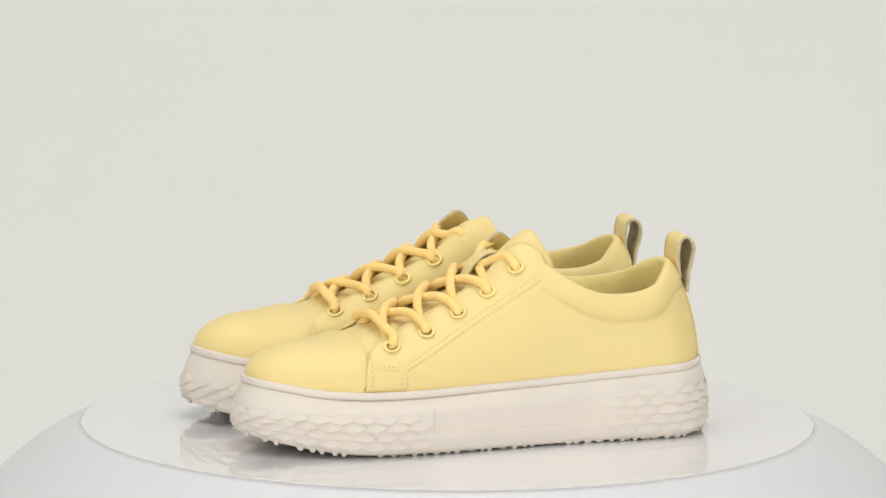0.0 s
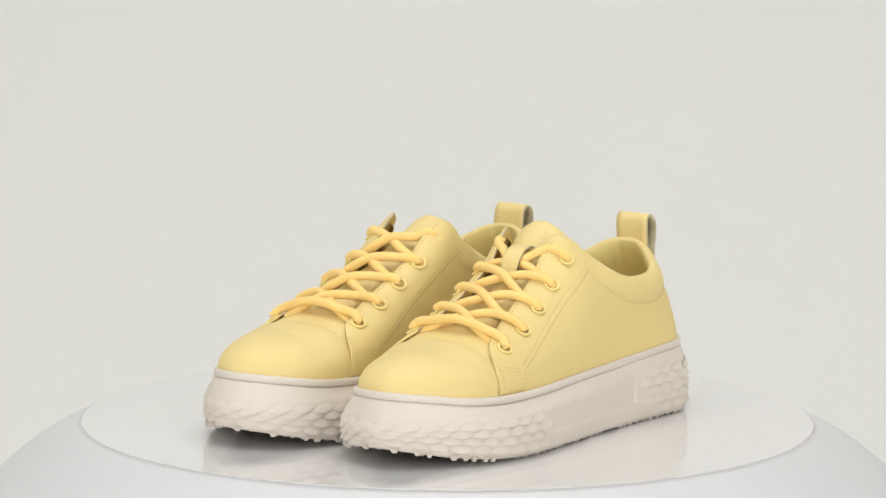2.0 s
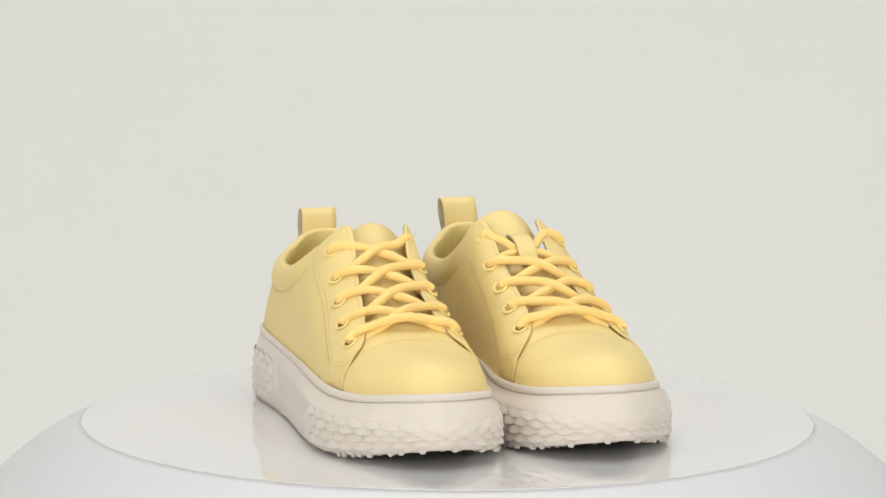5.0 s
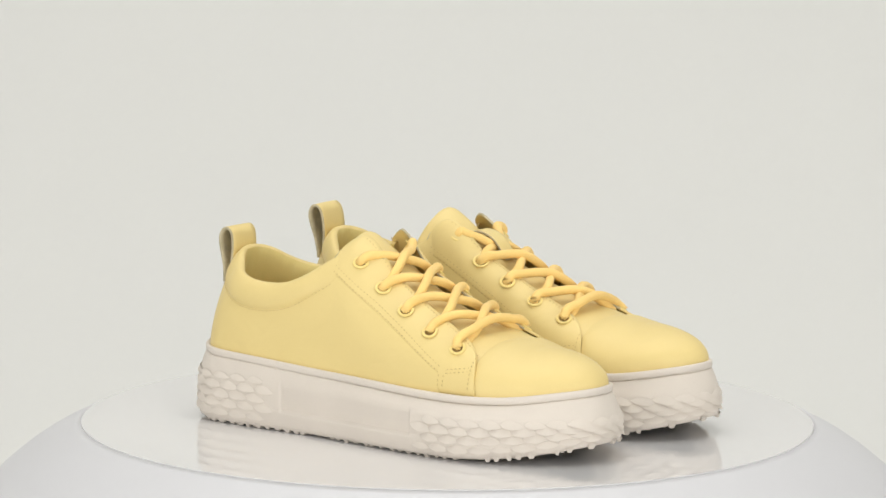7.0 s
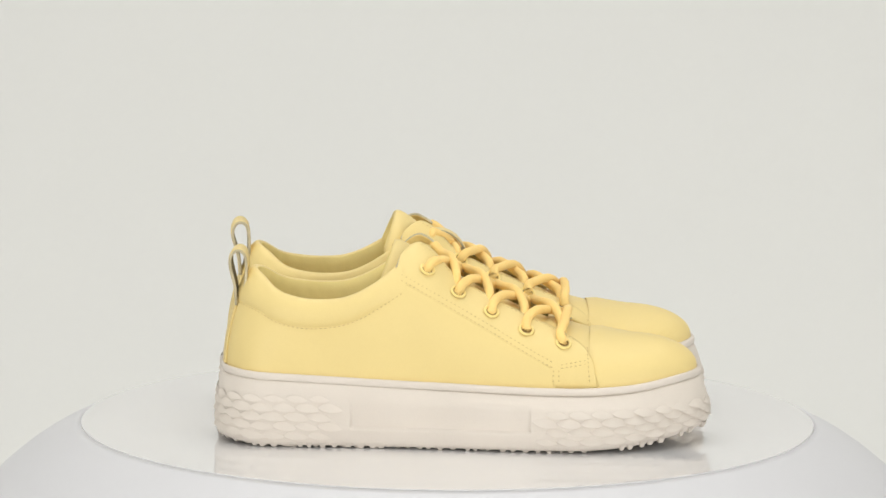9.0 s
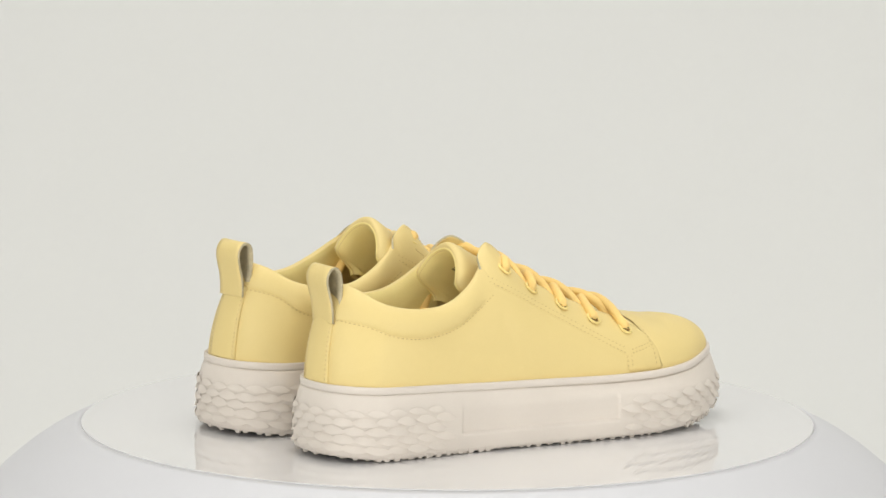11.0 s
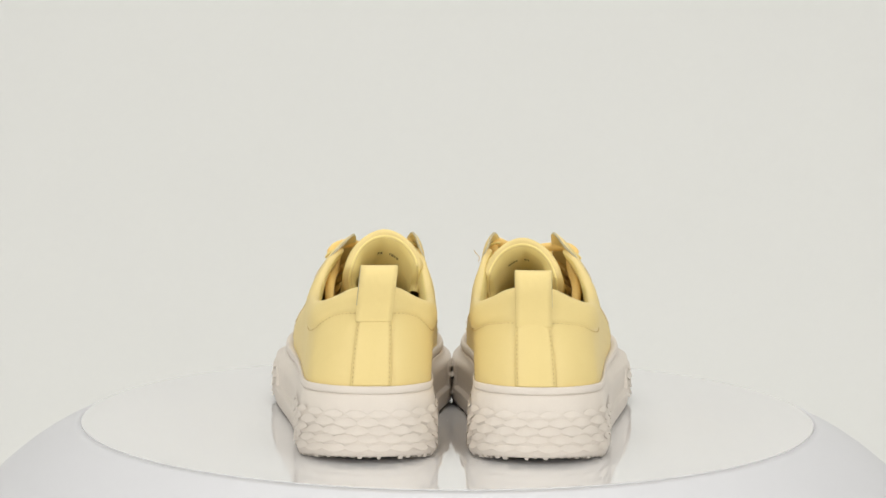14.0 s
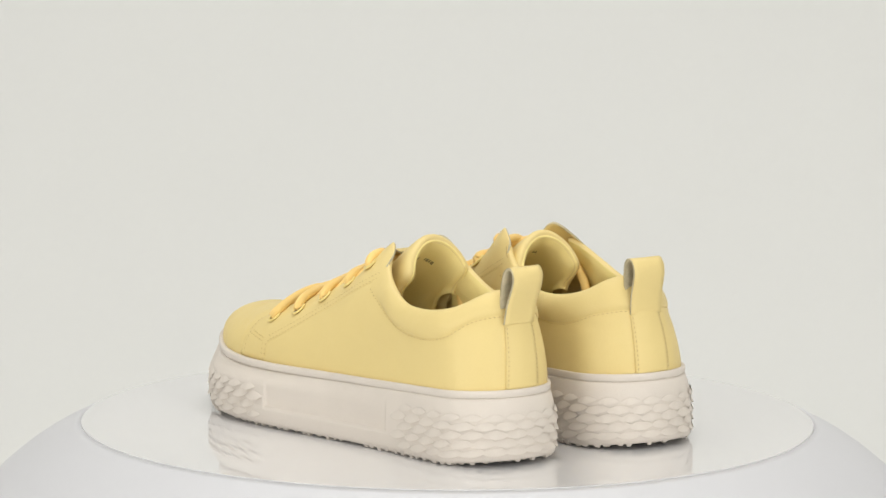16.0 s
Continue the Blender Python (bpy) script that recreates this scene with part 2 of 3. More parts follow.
class Shoe:
    """Collects the parts of one shoe; mirror = 1 or -1."""

    def __init__(self, mirror, label):
        self.mirror = mirror
        self.heel = 3.0 if mirror > 0 else -1.5
        self.root = tagged(new("sneaker"), label, "shoe", "pair of sneakers")

    def mm(self, p):
        p = np.asarray(p, float).reshape(-1, 3) * 0.001
        p[:, 1] *= self.mirror
        return p

    def sheet(self, name, p, mat, parent=None, label="", closed=False, thick=0.0, flip=False, edge=None, back=False, whole=True, raw_to=10 ** 6):
        """A skin from a grid of points (rows, cols, 3), optionally with thickness inwards."""
        rows, cols = p.shape[:2]
        flip = not flip
        turn = (self.mirror < 0) ^ flip
        verts, faces = self.mm(p), grid_faces(rows, cols, closed, turn)
        index = None
        if thick:
            du = np.gradient(p, axis=1)
            dv = np.gradient(p, axis=0)
            n = np.cross(du, dv)
            n /= np.maximum(np.linalg.norm(n, axis=-1, keepdims=True), 1e-9)
            if flip:
                n = -n
            q = p - n * thick
            k = len(verts)
            verts = np.concatenate([verts, self.mm(q)])
            faces += grid_faces(rows, cols, closed, not turn, k)
            index = [0] * (len(faces) // 2) + [1 if back else 0] * (len(faces) // 2)
            loop = [c for c in range(cols)] + [r * cols + cols - 1 for r in range(1, rows)] + [(rows - 1) * cols + c for c in range(cols - 2, -1, -1)] + [r * cols for r in range(rows - 2, 0, -1)]
            for i, s in enumerate(loop):
                e = loop[(i + 1) % len(loop)]
                f = (s, s + k, e + k, e)
                faces.append(f[::-1] if turn else f)
                index.append(1 if edge and (whole or (min(s, e) >= (rows - 1) * cols and max(s, e) < (rows - 1) * cols + raw_to)) else 0)
        ob = mesh_ob(name, verts, faces, mat, parent or self.root, label, mats=(edge,) if edge else (), index=index)
        return ob

    def tube(self, name, path, radius, mat, parent=None, label="", sides=10, flat=1.0, cap=True):
        """A round cord along a path of points."""
        path = np.asarray(path, float)
        t = np.gradient(path, axis=0)
        t /= np.linalg.norm(t, axis=1, keepdims=True)
        ref = np.array([0.12, 0.2, 1.0])
        s = np.cross(t, ref)
        s /= np.linalg.norm(s, axis=1, keepdims=True)
        w = np.cross(s, t)
        ang = np.linspace(0, 2 * np.pi, sides, endpoint=False)
        p = path[:, None] + radius * (np.cos(ang)[None, :, None] * s[:, None] + flat * np.sin(ang)[None, :, None] * w[:, None])
        verts = self.mm(p)
        turn = self.mirror < 0
        faces = grid_faces(len(path), sides, True, not turn)
        if cap:
            faces.append(tuple(range(sides)))
            last = (len(path) - 1) * sides
            faces.append(tuple(range(last + sides - 1, last - 1, -1)))
        return mesh_ob(name, verts, faces, mat, parent or self.root, label)

    def stitches(self, path_u, path_a, off, parent, pitch=2.5, length=1.85, width=0.5):
        """A row of thread dashes along a line on the skin."""
        p = upper(path_u, path_a, off)
        n = upper(path_u, path_a, off + 1.0) - p
        d = np.concatenate([[0], np.cumsum(np.linalg.norm(np.diff(p, axis=0), axis=1))])
        verts, faces = [], []
        for s in np.arange(pitch / 2, d[-1] - length, pitch):
            a, b = (np.array([np.interp(s + k, d, p[:, i]) for i in range(3)]) for k in (0, length))
            nn = np.array([np.interp(s, d, n[:, i]) for i in range(3)])
            side = np.cross(b - a, nn)
            side = side / max(np.linalg.norm(side), 1e-9) * width / 2
            m = (a + b) / 2 + nn * 0.35
            k = len(verts)
            verts += [a - nn * 0.3, m - side, b - nn * 0.3, m + side, m + nn * 0.12]
            faces += [(k, k + 1, k + 4), (k + 1, k + 2, k + 4), (k + 2, k + 3, k + 4), (k + 3, k, k + 4)]
        return mesh_ob("stitching", self.mm(verts), faces, THREAD, parent, "tan thread stitching", smooth=False)


def spring(x):
    """How far the sole's underside lifts towards the toe and the heel."""
    return 10.0 * np.clip((x - 55) / 75, 0, 1.1) ** 2 + 2.0 * smooth01((-112 - x) / 30)


def sole_ring(u, w, z_low=None, below=None):
    """A closed line of the sole: w = 0 at the feather line, 1 at the widest; height from the ground or from the feather line."""
    f, o = ring(FEATHER, u), ring(SOLE, u)
    xy = f + (o - f) * w
    if z_low is not None:
        z = z_low + spring(o[:, 0]) * (1 - smooth01((z_low - 4) / 24))
    else:
        z = curve1(Z_FEATHER, f[:, 0]) - below
    return np.column_stack([xy, z])


def make_sole(shoe):
    u = np.linspace(0, 24, 1200, endpoint=False)
    x = ring(SOLE, u)[:, 0]
    mid = smooth01((x + 65) / 0.9) * smooth01((32 - x) / 0.9)
    rows = [sole_ring(u, 0.05, 1.6), sole_ring(u, 0.82, 1.6), sole_ring(u, 0.95, 2.2), sole_ring(u, 1.0, 4.0), sole_ring(u, 1.03, 9.5), sole_ring(u, 1.03, 11.0)]
    step = sole_ring(u, 1.0, 11.6)
    out = ring(SOLE, u) - ring(FEATHER, u)
    out /= np.linalg.norm(out, axis=1, keepdims=True)
    step[:, :2] -= out * (1.7 * mid)[:, None]
    rows.append(step)
    for w, z, inset in ((0.995, 12.2, 1.8), (0.97, 18.0, 1.3), (0.95, 22.5, 0.7), (0.90, 25.5, 0.35)):
        r = sole_ring(u, w, z)
        r[:, :2] -= out * (inset * mid)[:, None]
        rows.append(r)
    rows += [sole_ring(u, 0.62, below=8.5), sole_ring(u, 0.44, below=5.6), sole_ring(u, 0.36, below=4.6), sole_ring(u, 0.26, below=4.3), sole_ring(u, 0.1, below=4.1)]
    midsole = shoe.sheet("midsole", np.array(rows), RUBBER, None, "thick beige rubber platform midsole", closed=True, flip=True)
    rows = [sole_ring(u, w, below=b) for w, b in ((0.0, 4.4), (0.28, 4.2), (0.36, 3.9), (0.40, 3.0), (0.40, 1.6), (0.36, 0.5), (0.26, 0.0), (0.12, 0.2), (-0.15, 1.5))]
    shoe.sheet("foxing_band", np.array(rows), RUBBER, None, "beige rubber band round the upper", closed=True, flip=True)
    # the underside with its small lugs
    verts, faces = [], []
    rr = np.array([sole_ring(u, 0.86, 3.2), sole_ring(u, 0.84, 1.6), sole_ring(u, 0.78, 1.4), sole_ring(u, -1.0, 1.4)])
    tread = shoe.sheet("outsole", rr, OUTSOLE, None, "beige rubber outsole with small lugs", closed=True, flip=False)
    d = np.linspace(0, 24, 1200)
    path = ring(SOLE, d)
    length = np.concatenate([[0], np.cumsum(np.linalg.norm(np.diff(path, axis=0), axis=1))])
    rnd = random.Random(3)
    for lane, pitch in ((0.60, 6.4), (0.15, 5.6), (-0.6, 7.5)):
        for s in np.arange(0, length[-1] - 3, pitch):
            if rnd.random() < 0.3:
                continue
            uu = np.interp(s + rnd.uniform(-1.2, 1.2), length, d)
            toe = lane + (0.26 * smooth01((ring(SOLE, uu)[0] - 55) / 25) if lane > 0.5 else 0.0)
            p = sole_ring(np.array([uu]), toe, 0.0)[0]
            q = sole_ring(np.array([uu + 0.05]), toe, 0.0)[0]
            t = (q - p)[:2]
            t /= np.linalg.norm(t)
            n = np.array([t[1], -t[0]])
            k = len(verts)
            half, deep = 1.5 + rnd.uniform(-0.4, 0.6), 1.4
            for zz, g in ((p[2] + 3.0, 1.25), (p[2] + rnd.uniform(0.0, 0.6), 0.6)):
                for a, b in ((-1, -1), (1, -1), (1, 1), (-1, 1)):
                    verts.append((*(p[:2] + t * half * a * g + n * deep * b * g), zz))
            faces += [(k + 4, k + 5, k + 6, k + 7)] + [(k + i, k + (i + 1) % 4, k + 4 + (i + 1) % 4, k + 4 + i) for i in range(4)]
    tagged(mesh_ob("lug_pattern", shoe.mm(verts), faces, OUTSOLE, tread, smooth=False), kind="stuff")
    return midsole, u


def scale_mesh(mirror):
    """One swollen lens-shaped scale of the sole's sides with a proud, undercut lower edge: along x, up y, out z."""
    top = [(-7.4, 0.2, -0.3), (7.4, -0.2, -0.3), (-3.0, 2.6, -0.2), (0.5, 3.3, -0.25), (4.0, 2.4, -0.2), (-3.2, 0.2, 0.6), (0.5, 0.4, 0.9), (4.0, 0.2, 0.65), (-3.4, -1.6, 0.9), (0.6, -2.4, 1.35), (4.4, -1.8, 1.05)]
    under = [top[0], top[8], top[9], top[10], top[1], (-3.2, -0.9, -0.6), (0.6, -1.4, -0.6), (4.0, -0.9, -0.6)]
    f = [(0, 5, 2), (0, 8, 5), (5, 6, 3, 2), (8, 9, 6, 5), (6, 7, 4, 3), (9, 10, 7, 6), (7, 1, 4), (10, 1, 7), (11, 16, 12), (16, 17, 13, 12), (17, 18, 14, 13), (18, 15, 14)]
    me = bpy.data.meshes.new("tread_scale")
    me.from_pydata([(a * 0.001, b * 0.001 * mirror, c * 0.001) for a, b, c in top + under], [], [k[::mirror] for k in f])
    me.materials.append(RUBBER)
    me.polygons.foreach_set("use_smooth", [True] * len(me.polygons))
    me.update()
    return me


SCALE = {1: scale_mesh(1), -1: scale_mesh(-1)}


def make_scales(shoe, midsole):
    d = np.linspace(0, 24, 2400)
    path = ring(SOLE, d)
    length = np.concatenate([[0], np.cumsum(np.linalg.norm(np.diff(path, axis=0), axis=1))])
    total = length[-1]
    s_of = lambda u: np.interp(u, d, length)
    heel_o, heel_i = s_of(u_of(-66, 1)), s_of(u_of(-66, -1)) - total
    toe_o, toe_i = s_of(u_of(35, 1)), s_of(u_of(35, -1))
    rnd = random.Random(5)
    for start, end, heights in ((heel_i, heel_o, (6.4, 11.4, 16.4, 21.4, 26.2)), (toe_o, toe_i, (6.6, 11.4, 16.2, 20.8))):
        for row, z in enumerate(heights):
            s = start + 5.5 + (6.0 if row % 2 else 0)
            while s < end - 4:
                uu = np.interp(s % total, length, d)
                w = 1.0 if z < 20 else 0.95
                p = sole_ring(np.array([uu]), w, z)[0]
                q = sole_ring(np.array([uu + 0.03]), w, z)[0]
                t = Vector(q - p)
                t.normalize()
                n = Vector((-t.y, t.x, 0)).normalized()
                tip, lean = -t, t.x
                up = Vector((0, 0, 1))
                tip, n, p = (Vector((k[0], k[1] * shoe.mirror, k[2])) for k in (tip, n, Vector(p)))
                up = n.cross(tip)
                m = Matrix((tip, up, n)).transposed().to_4x4()
                ob = new("tread_scale", SCALE[shoe.mirror])
                ob.parent = midsole
                g = rnd.uniform(0.92, 1.06) * (0.82 if z > 26 else 1.0)
                ob.matrix_local = Matrix.Translation(p * 0.001) @ m @ Matrix.Rotation(shoe.mirror * 0.13 * lean + rnd.uniform(-0.03, 0.03), 4, "Z") @ Matrix.Diagonal((g * 1.04, g * 0.85, g * rnd.uniform(0.85, 1.1) * (1.4 if len(heights) == 4 else 1.05), 1))
                s += 12.2


def make_upper(shoe):
    for side in (1, -1):
        # quarter: from the heel to the facing's front seam
        heel = 0.0 if side > 0 else 24.0
        u = np.concatenate([np.linspace(heel, u_of(-100, side), 20, endpoint=False), u_of(np.linspace(-100, 44.5, 70), side)])
        xx = ring(FEATHER, u)[:, 0]
        top = np.where(xx < -35, curve1(COLLAR_SEAM, xx) + 6, curve1(FACING_SEAM, xx) + 2.5)
        a1 = at_height(u, top)
        f = np.linspace(0, 1, 22)[:, None]
        p = upper(u[None] + 0 * f, a1[None] * f - 0.0, 0.0)
        p[0, :, 2] -= 2.0
        quarter = shoe.sheet("quarter_panel", p, YELLOW, None, "smooth yellow leather side panel", flip=(side < 0))
        # facing with the eyelets
        xs = np.concatenate([np.linspace(-41, -24, 16, endpoint=False), np.linspace(-24, 48, 46, endpoint=False), np.linspace(48, 66.5, 20)])
        u = u_of(xs, side)
        low = np.where(xs < 43, curve1(FACING_SEAM, xs) - 1.0, 30.0)
        a0 = at_height(u, low)
        a_throat = at_width(u, curve1(THROAT, xs))
        # the free upper end is rounded
        w = np.sqrt(np.clip(1 - (np.clip(-29 - xs, 0, 12) / 12.0) ** 2, 0, 1))
        a_start = at_height(u, np.full(len(xs), 95.0))
        a1 = a_start + (a_throat - a_start) * np.maximum(w, 0.02)
        a1 = np.maximum(a1, a0 + 0.02)
        f = np.linspace(0, 1, 18)[:, None]
        ear = (4.5 if shoe.mirror > 0 else 6.2) if side > 0 else 5.8
        lift = ear * (smooth01((-8 - xs) / 22) * smooth01((xs + 41) / 9))[None] * f ** 2 + 0.8 * f ** 2 * (1 - 0.75 * smooth01((xs - 48) / 12))[None] + 0.5 * smooth01((xs - 54) / 8)[None] * smooth01(f / 0.1)
        p = upper(u[None] + 0 * f, a0[None] + (a1 - a0)[None] * f, np.where(f == 0, -0.3, 0.22) + lift - 0.5 * smooth01((-36 - xs) / 4)[None])
        p[0][xs >= 43, 2] -= 1.5
        facing = shoe.sheet("eyelet_facing", p, YELLOW, None, "yellow leather facing with raw edge", thick=1.3, flip=(side < 0), edge=RAW, whole=False, raw_to=67)
        # stitched seams
        line = np.linspace(-40, 44, 60)
        uu = u_of(line, side)
        for drop in (0.8, 3.6):
            shoe.stitches(uu, at_height(uu, curve1(FACING_SEAM, line) + drop), 0.25, facing)
        zz = np.linspace(36, 44, 10)
        for shift in (43.5, 46.5):
            uu = np.full(10, u_of(shift, side))
            shoe.stitches(uu, at_height(uu, zz), 0.3, facing)
        line = np.linspace(46, 63, 20)
        uu = u_of(line, side)
        for drop in (44.2, 46.0):
            shoe.stitches(uu, at_height(uu, drop + 0.14 * (line - 46)), 0.45, facing)
        zz = np.linspace(36, 55, 24)
        uu = u_of(np.interp(zz, (36, 55), (63.0, 61.0)), side)
        shoe.stitches(uu, at_height(uu, zz), 1.0, facing)
        line = np.linspace(-33, 55, 60)
        uu = u_of(line, side)
        ff = 0.93
        aa0, aa1 = at_height(uu, curve1(FACING_SEAM, line) - 1), at_width(uu, curve1(THROAT, line))
        lift = ear * smooth01((-8 - line) / 22) * smooth01((line + 41) / 9) * ff ** 2 + 0.8 * ff ** 2
        shoe.stitches(uu, aa0 + (aa1 - aa0) * ff, 0.3 + lift, facing, length=1.75)
        # eyelets
        for ex, ez in zip((-25.5, -8.5, 9.5, 28.5, 48.5), EYELET_Z[side]):
            c, n = eyelet_frame(ex, ez, side)
            eyelet_ring(shoe, c, n, facing)
    # toe cap
    u = np.linspace(u_of(66, 1), u_of(66, -1), 90)
    f = np.linspace(0, 1, 36)[:, None]
    p = upper(u[None] + 0 * f, f * np.pi / 2, 0.7 + 0 * f)
    back = p[:, [0, -1]].copy()
    for k, e in ((0, 0), (-1, 1)):
        p[:, k] = back[:, e] + np.array([-0.8, 0, 0]) + (np.array([0, 0, 45.0]) - back[:, e]) * 0.045
    p[0, :, 2] -= 2.0
    shoe.sheet("toe_cap", p, YELLOW, None, "smooth rounded yellow leather toe cap")
    # vamp under the laces
    xs = np.linspace(40, 70, 20)
    rho = np.linspace(-1, 1, 40)
    p = np.zeros((40, 20, 3))
    for j, s in enumerate(rho):
        side = 1 if s >= 0 else -1
        uu = u_of(xs, side)
        p[j] = upper(uu, np.arccos(min(1, abs(s))), -1.5)
    shoe.sheet("vamp", p, YELLOW, None, "yellow leather vamp below the laces", flip=True)


EYELET_Z = {1: (93.0, 82.0, 72.0, 63.0, 56.2), -1: (97.0, 85.5, 76.0, 67.5, 60.0)}


def eyelet_frame(ex, ez, side):
    u = np.array([u_of(ex, side)])
    a = at_height(u, np.array([ez]))
    lift = 1.2 * smooth01((-8 - ex) / 22)
    c = upper(u, a, 1.0 + lift)[0]
    n = upper(u, a, 3.0 + lift)[0] - c
    return c, n / np.linalg.norm(n)


def eyelet_ring(shoe, c, n, parent):
    t = np.cross(n, (0, 1, 0.3))
    t /= np.linalg.norm(t)
    b = np.cross(n, t)
    verts, sides, minor = [], 24, 8
    for k in range(sides):
        ang = 2 * math.pi * k / sides
        d = math.cos(ang) * t + math.sin(ang) * b
        for j in range(minor):
            m = 2 * math.pi * j / minor
            verts.append(c + d * (3.65 + 0.9 * math.cos(m)) + n * (0.1 + 0.6 * math.sin(m)))
    faces = []
    for k in range(sides):
        for j in range(minor):
            f = (k * minor + j, ((k + 1) % sides) * minor + j, ((k + 1) % sides) * minor + (j + 1) % minor, k * minor + (j + 1) % minor)
            faces.append(f if shoe.mirror < 0 else f[::-1])
    ring_ob = mesh_ob("eyelet", shoe.mm(verts), faces, EYELET, parent, "glossy yellow eyelet ring")
    # a flat disc closes the ring; its dark colour stands in for the hole's shade
    disc = [c + (math.cos(2 * math.pi * k / 16) * t + math.sin(2 * math.pi * k / 16) * b) * 3.3 + n * 0.15 for k in range(16)]
    hole = mesh_ob("eyelet_hole_shade", shoe.mm(disc), [tuple(range(16))], HOLE_SHADE, parent)
    return ring_ob


def make_collar(shoe):
    u = np.concatenate([np.linspace(u_of(-36, -1), u_of(-100, -1), 46, endpoint=False), np.linspace(u_of(-100, -1), 24 + u_of(-100, 1), 60, endpoint=False), np.linspace(24 + u_of(-100, 1), 24 + u_of(-36, 1), 46)])
    x = ring(FEATHER, u)[:, 0]
    seam, top = curve1(COLLAR_SEAM, x) + shoe.heel * smooth01((-100 - x) / 28), curve1(COLLAR_TOP, x)
    rows = []
    fold = 0.35 * np.sin(u * 9.0) * np.sin(u * 2.3 + 1.0)
    for f, off in ((0.0, 0.0), (0.06, 1.0), (0.16, 1.8), (0.32, 2.3), (0.5, 2.4), (0.72, 1.9), (0.88, 1.0), (0.97, -0.1), (1.0, -1.4), (0.97, -2.7), (0.86, -3.8), (0.65, -4.6), (0.3, -5.2), (-0.1, -5.4)):
        puff = off * (1 - 0.3 * smooth01((-100 - x) / 20)) * (1 - 0.85 * smooth01((x + 56) / 15)) if off > 0 else off + fold * smooth01((-2 - off) / 2)
        rows.append(upper(u, at_height(u, seam + (top - seam) * f), puff))
    collar = shoe.sheet("collar", np.array(rows[:10]), YELLOW, None, "padded yellow leather ankle collar")
    shoe.sheet("collar_lining", np.array(rows[9:]), LINING, collar, "lemon yellow lining of the collar")
    rows = []
    for f in np.linspace(0, 1, 8):
        z = 43 + (seam - 1 - 43) * f
        rows.append(upper(u, at_height(u, z), -3.6 - 1.8 * f))
    shoe.sheet("lining", np.array(rows), LINING, None, "soft yellow lining inside the shoe", flip=True)
    shoe.stitches(u, at_height(u, seam - 0.8), 0.1, collar)
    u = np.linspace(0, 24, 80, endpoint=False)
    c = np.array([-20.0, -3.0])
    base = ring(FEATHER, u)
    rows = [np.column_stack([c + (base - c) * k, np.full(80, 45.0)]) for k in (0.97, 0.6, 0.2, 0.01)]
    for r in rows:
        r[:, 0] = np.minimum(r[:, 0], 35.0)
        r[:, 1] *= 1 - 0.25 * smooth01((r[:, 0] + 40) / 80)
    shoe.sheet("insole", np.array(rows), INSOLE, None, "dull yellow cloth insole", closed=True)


def make_heel(shoe):
    # reinforcing strip down the heel
    z = np.linspace(39, 77 + shoe.heel, 14)
    half = np.linspace(-1.0, 1.0, 9)
    p = np.zeros((14, 9, 3))
    for i, zz in enumerate(z):
        k = half * (0.62 - 0.02 * (zz - 39) / 38)
        uu = 24 + k
        p[i] = upper(uu, at_height(uu, zz), 0.9)
    strip = shoe.sheet("heel_strip", p, YELLOW, None, "narrow yellow leather strip down the heel", thick=1.0)
    for s in (-0.54, 0.54):
        zz = np.linspace(41, 74, 30)
        uu = np.full(30, 24 + s)
        shoe.stitches(uu, at_height(uu, zz), 1.0, strip)
    # pull tab: a folded loop
    loop = [(-129.2, 74), (-129.6, 79), (-130.6, 85), (-132.4, 91), (-133.6, 96), (-133.2, 100.5), (-130.8, 103.8), (-127.4, 104.2), (-124.6, 101.8), (-123.4, 97.5), (-123.0, 92), (-123.2, 86), (-124.0, 82)]
    lx = curve1(list(zip(range(len(loop)), [q[0] for q in loop])), np.linspace(0, len(loop) - 1, 60))
    lz = curve1(list(zip(range(len(loop)), [q[1] for q in loop])), np.linspace(0, len(loop) - 1, 60))
    yy = np.linspace(-9.8, 9.8, 7)
    p = np.zeros((60, 7, 3))
    p[..., 0], p[..., 1], p[..., 2] = lx[:, None] + 0.004 * (yy ** 2)[None] + (0.0 if shoe.mirror > 0 else 0.04) * (lz[:, None] - 74), yy[None] - 1.5 - (0.10 if shoe.mirror > 0 else 0.02) * (lz[:, None] - 74), lz[:, None] + (0.5 if shoe.mirror > 0 else -2.0)
    shoe.sheet("pull_tab", p, YELLOW, None, "yellow leather heel pull loop, grey inside", thick=1.5, edge=RAW, back=True)


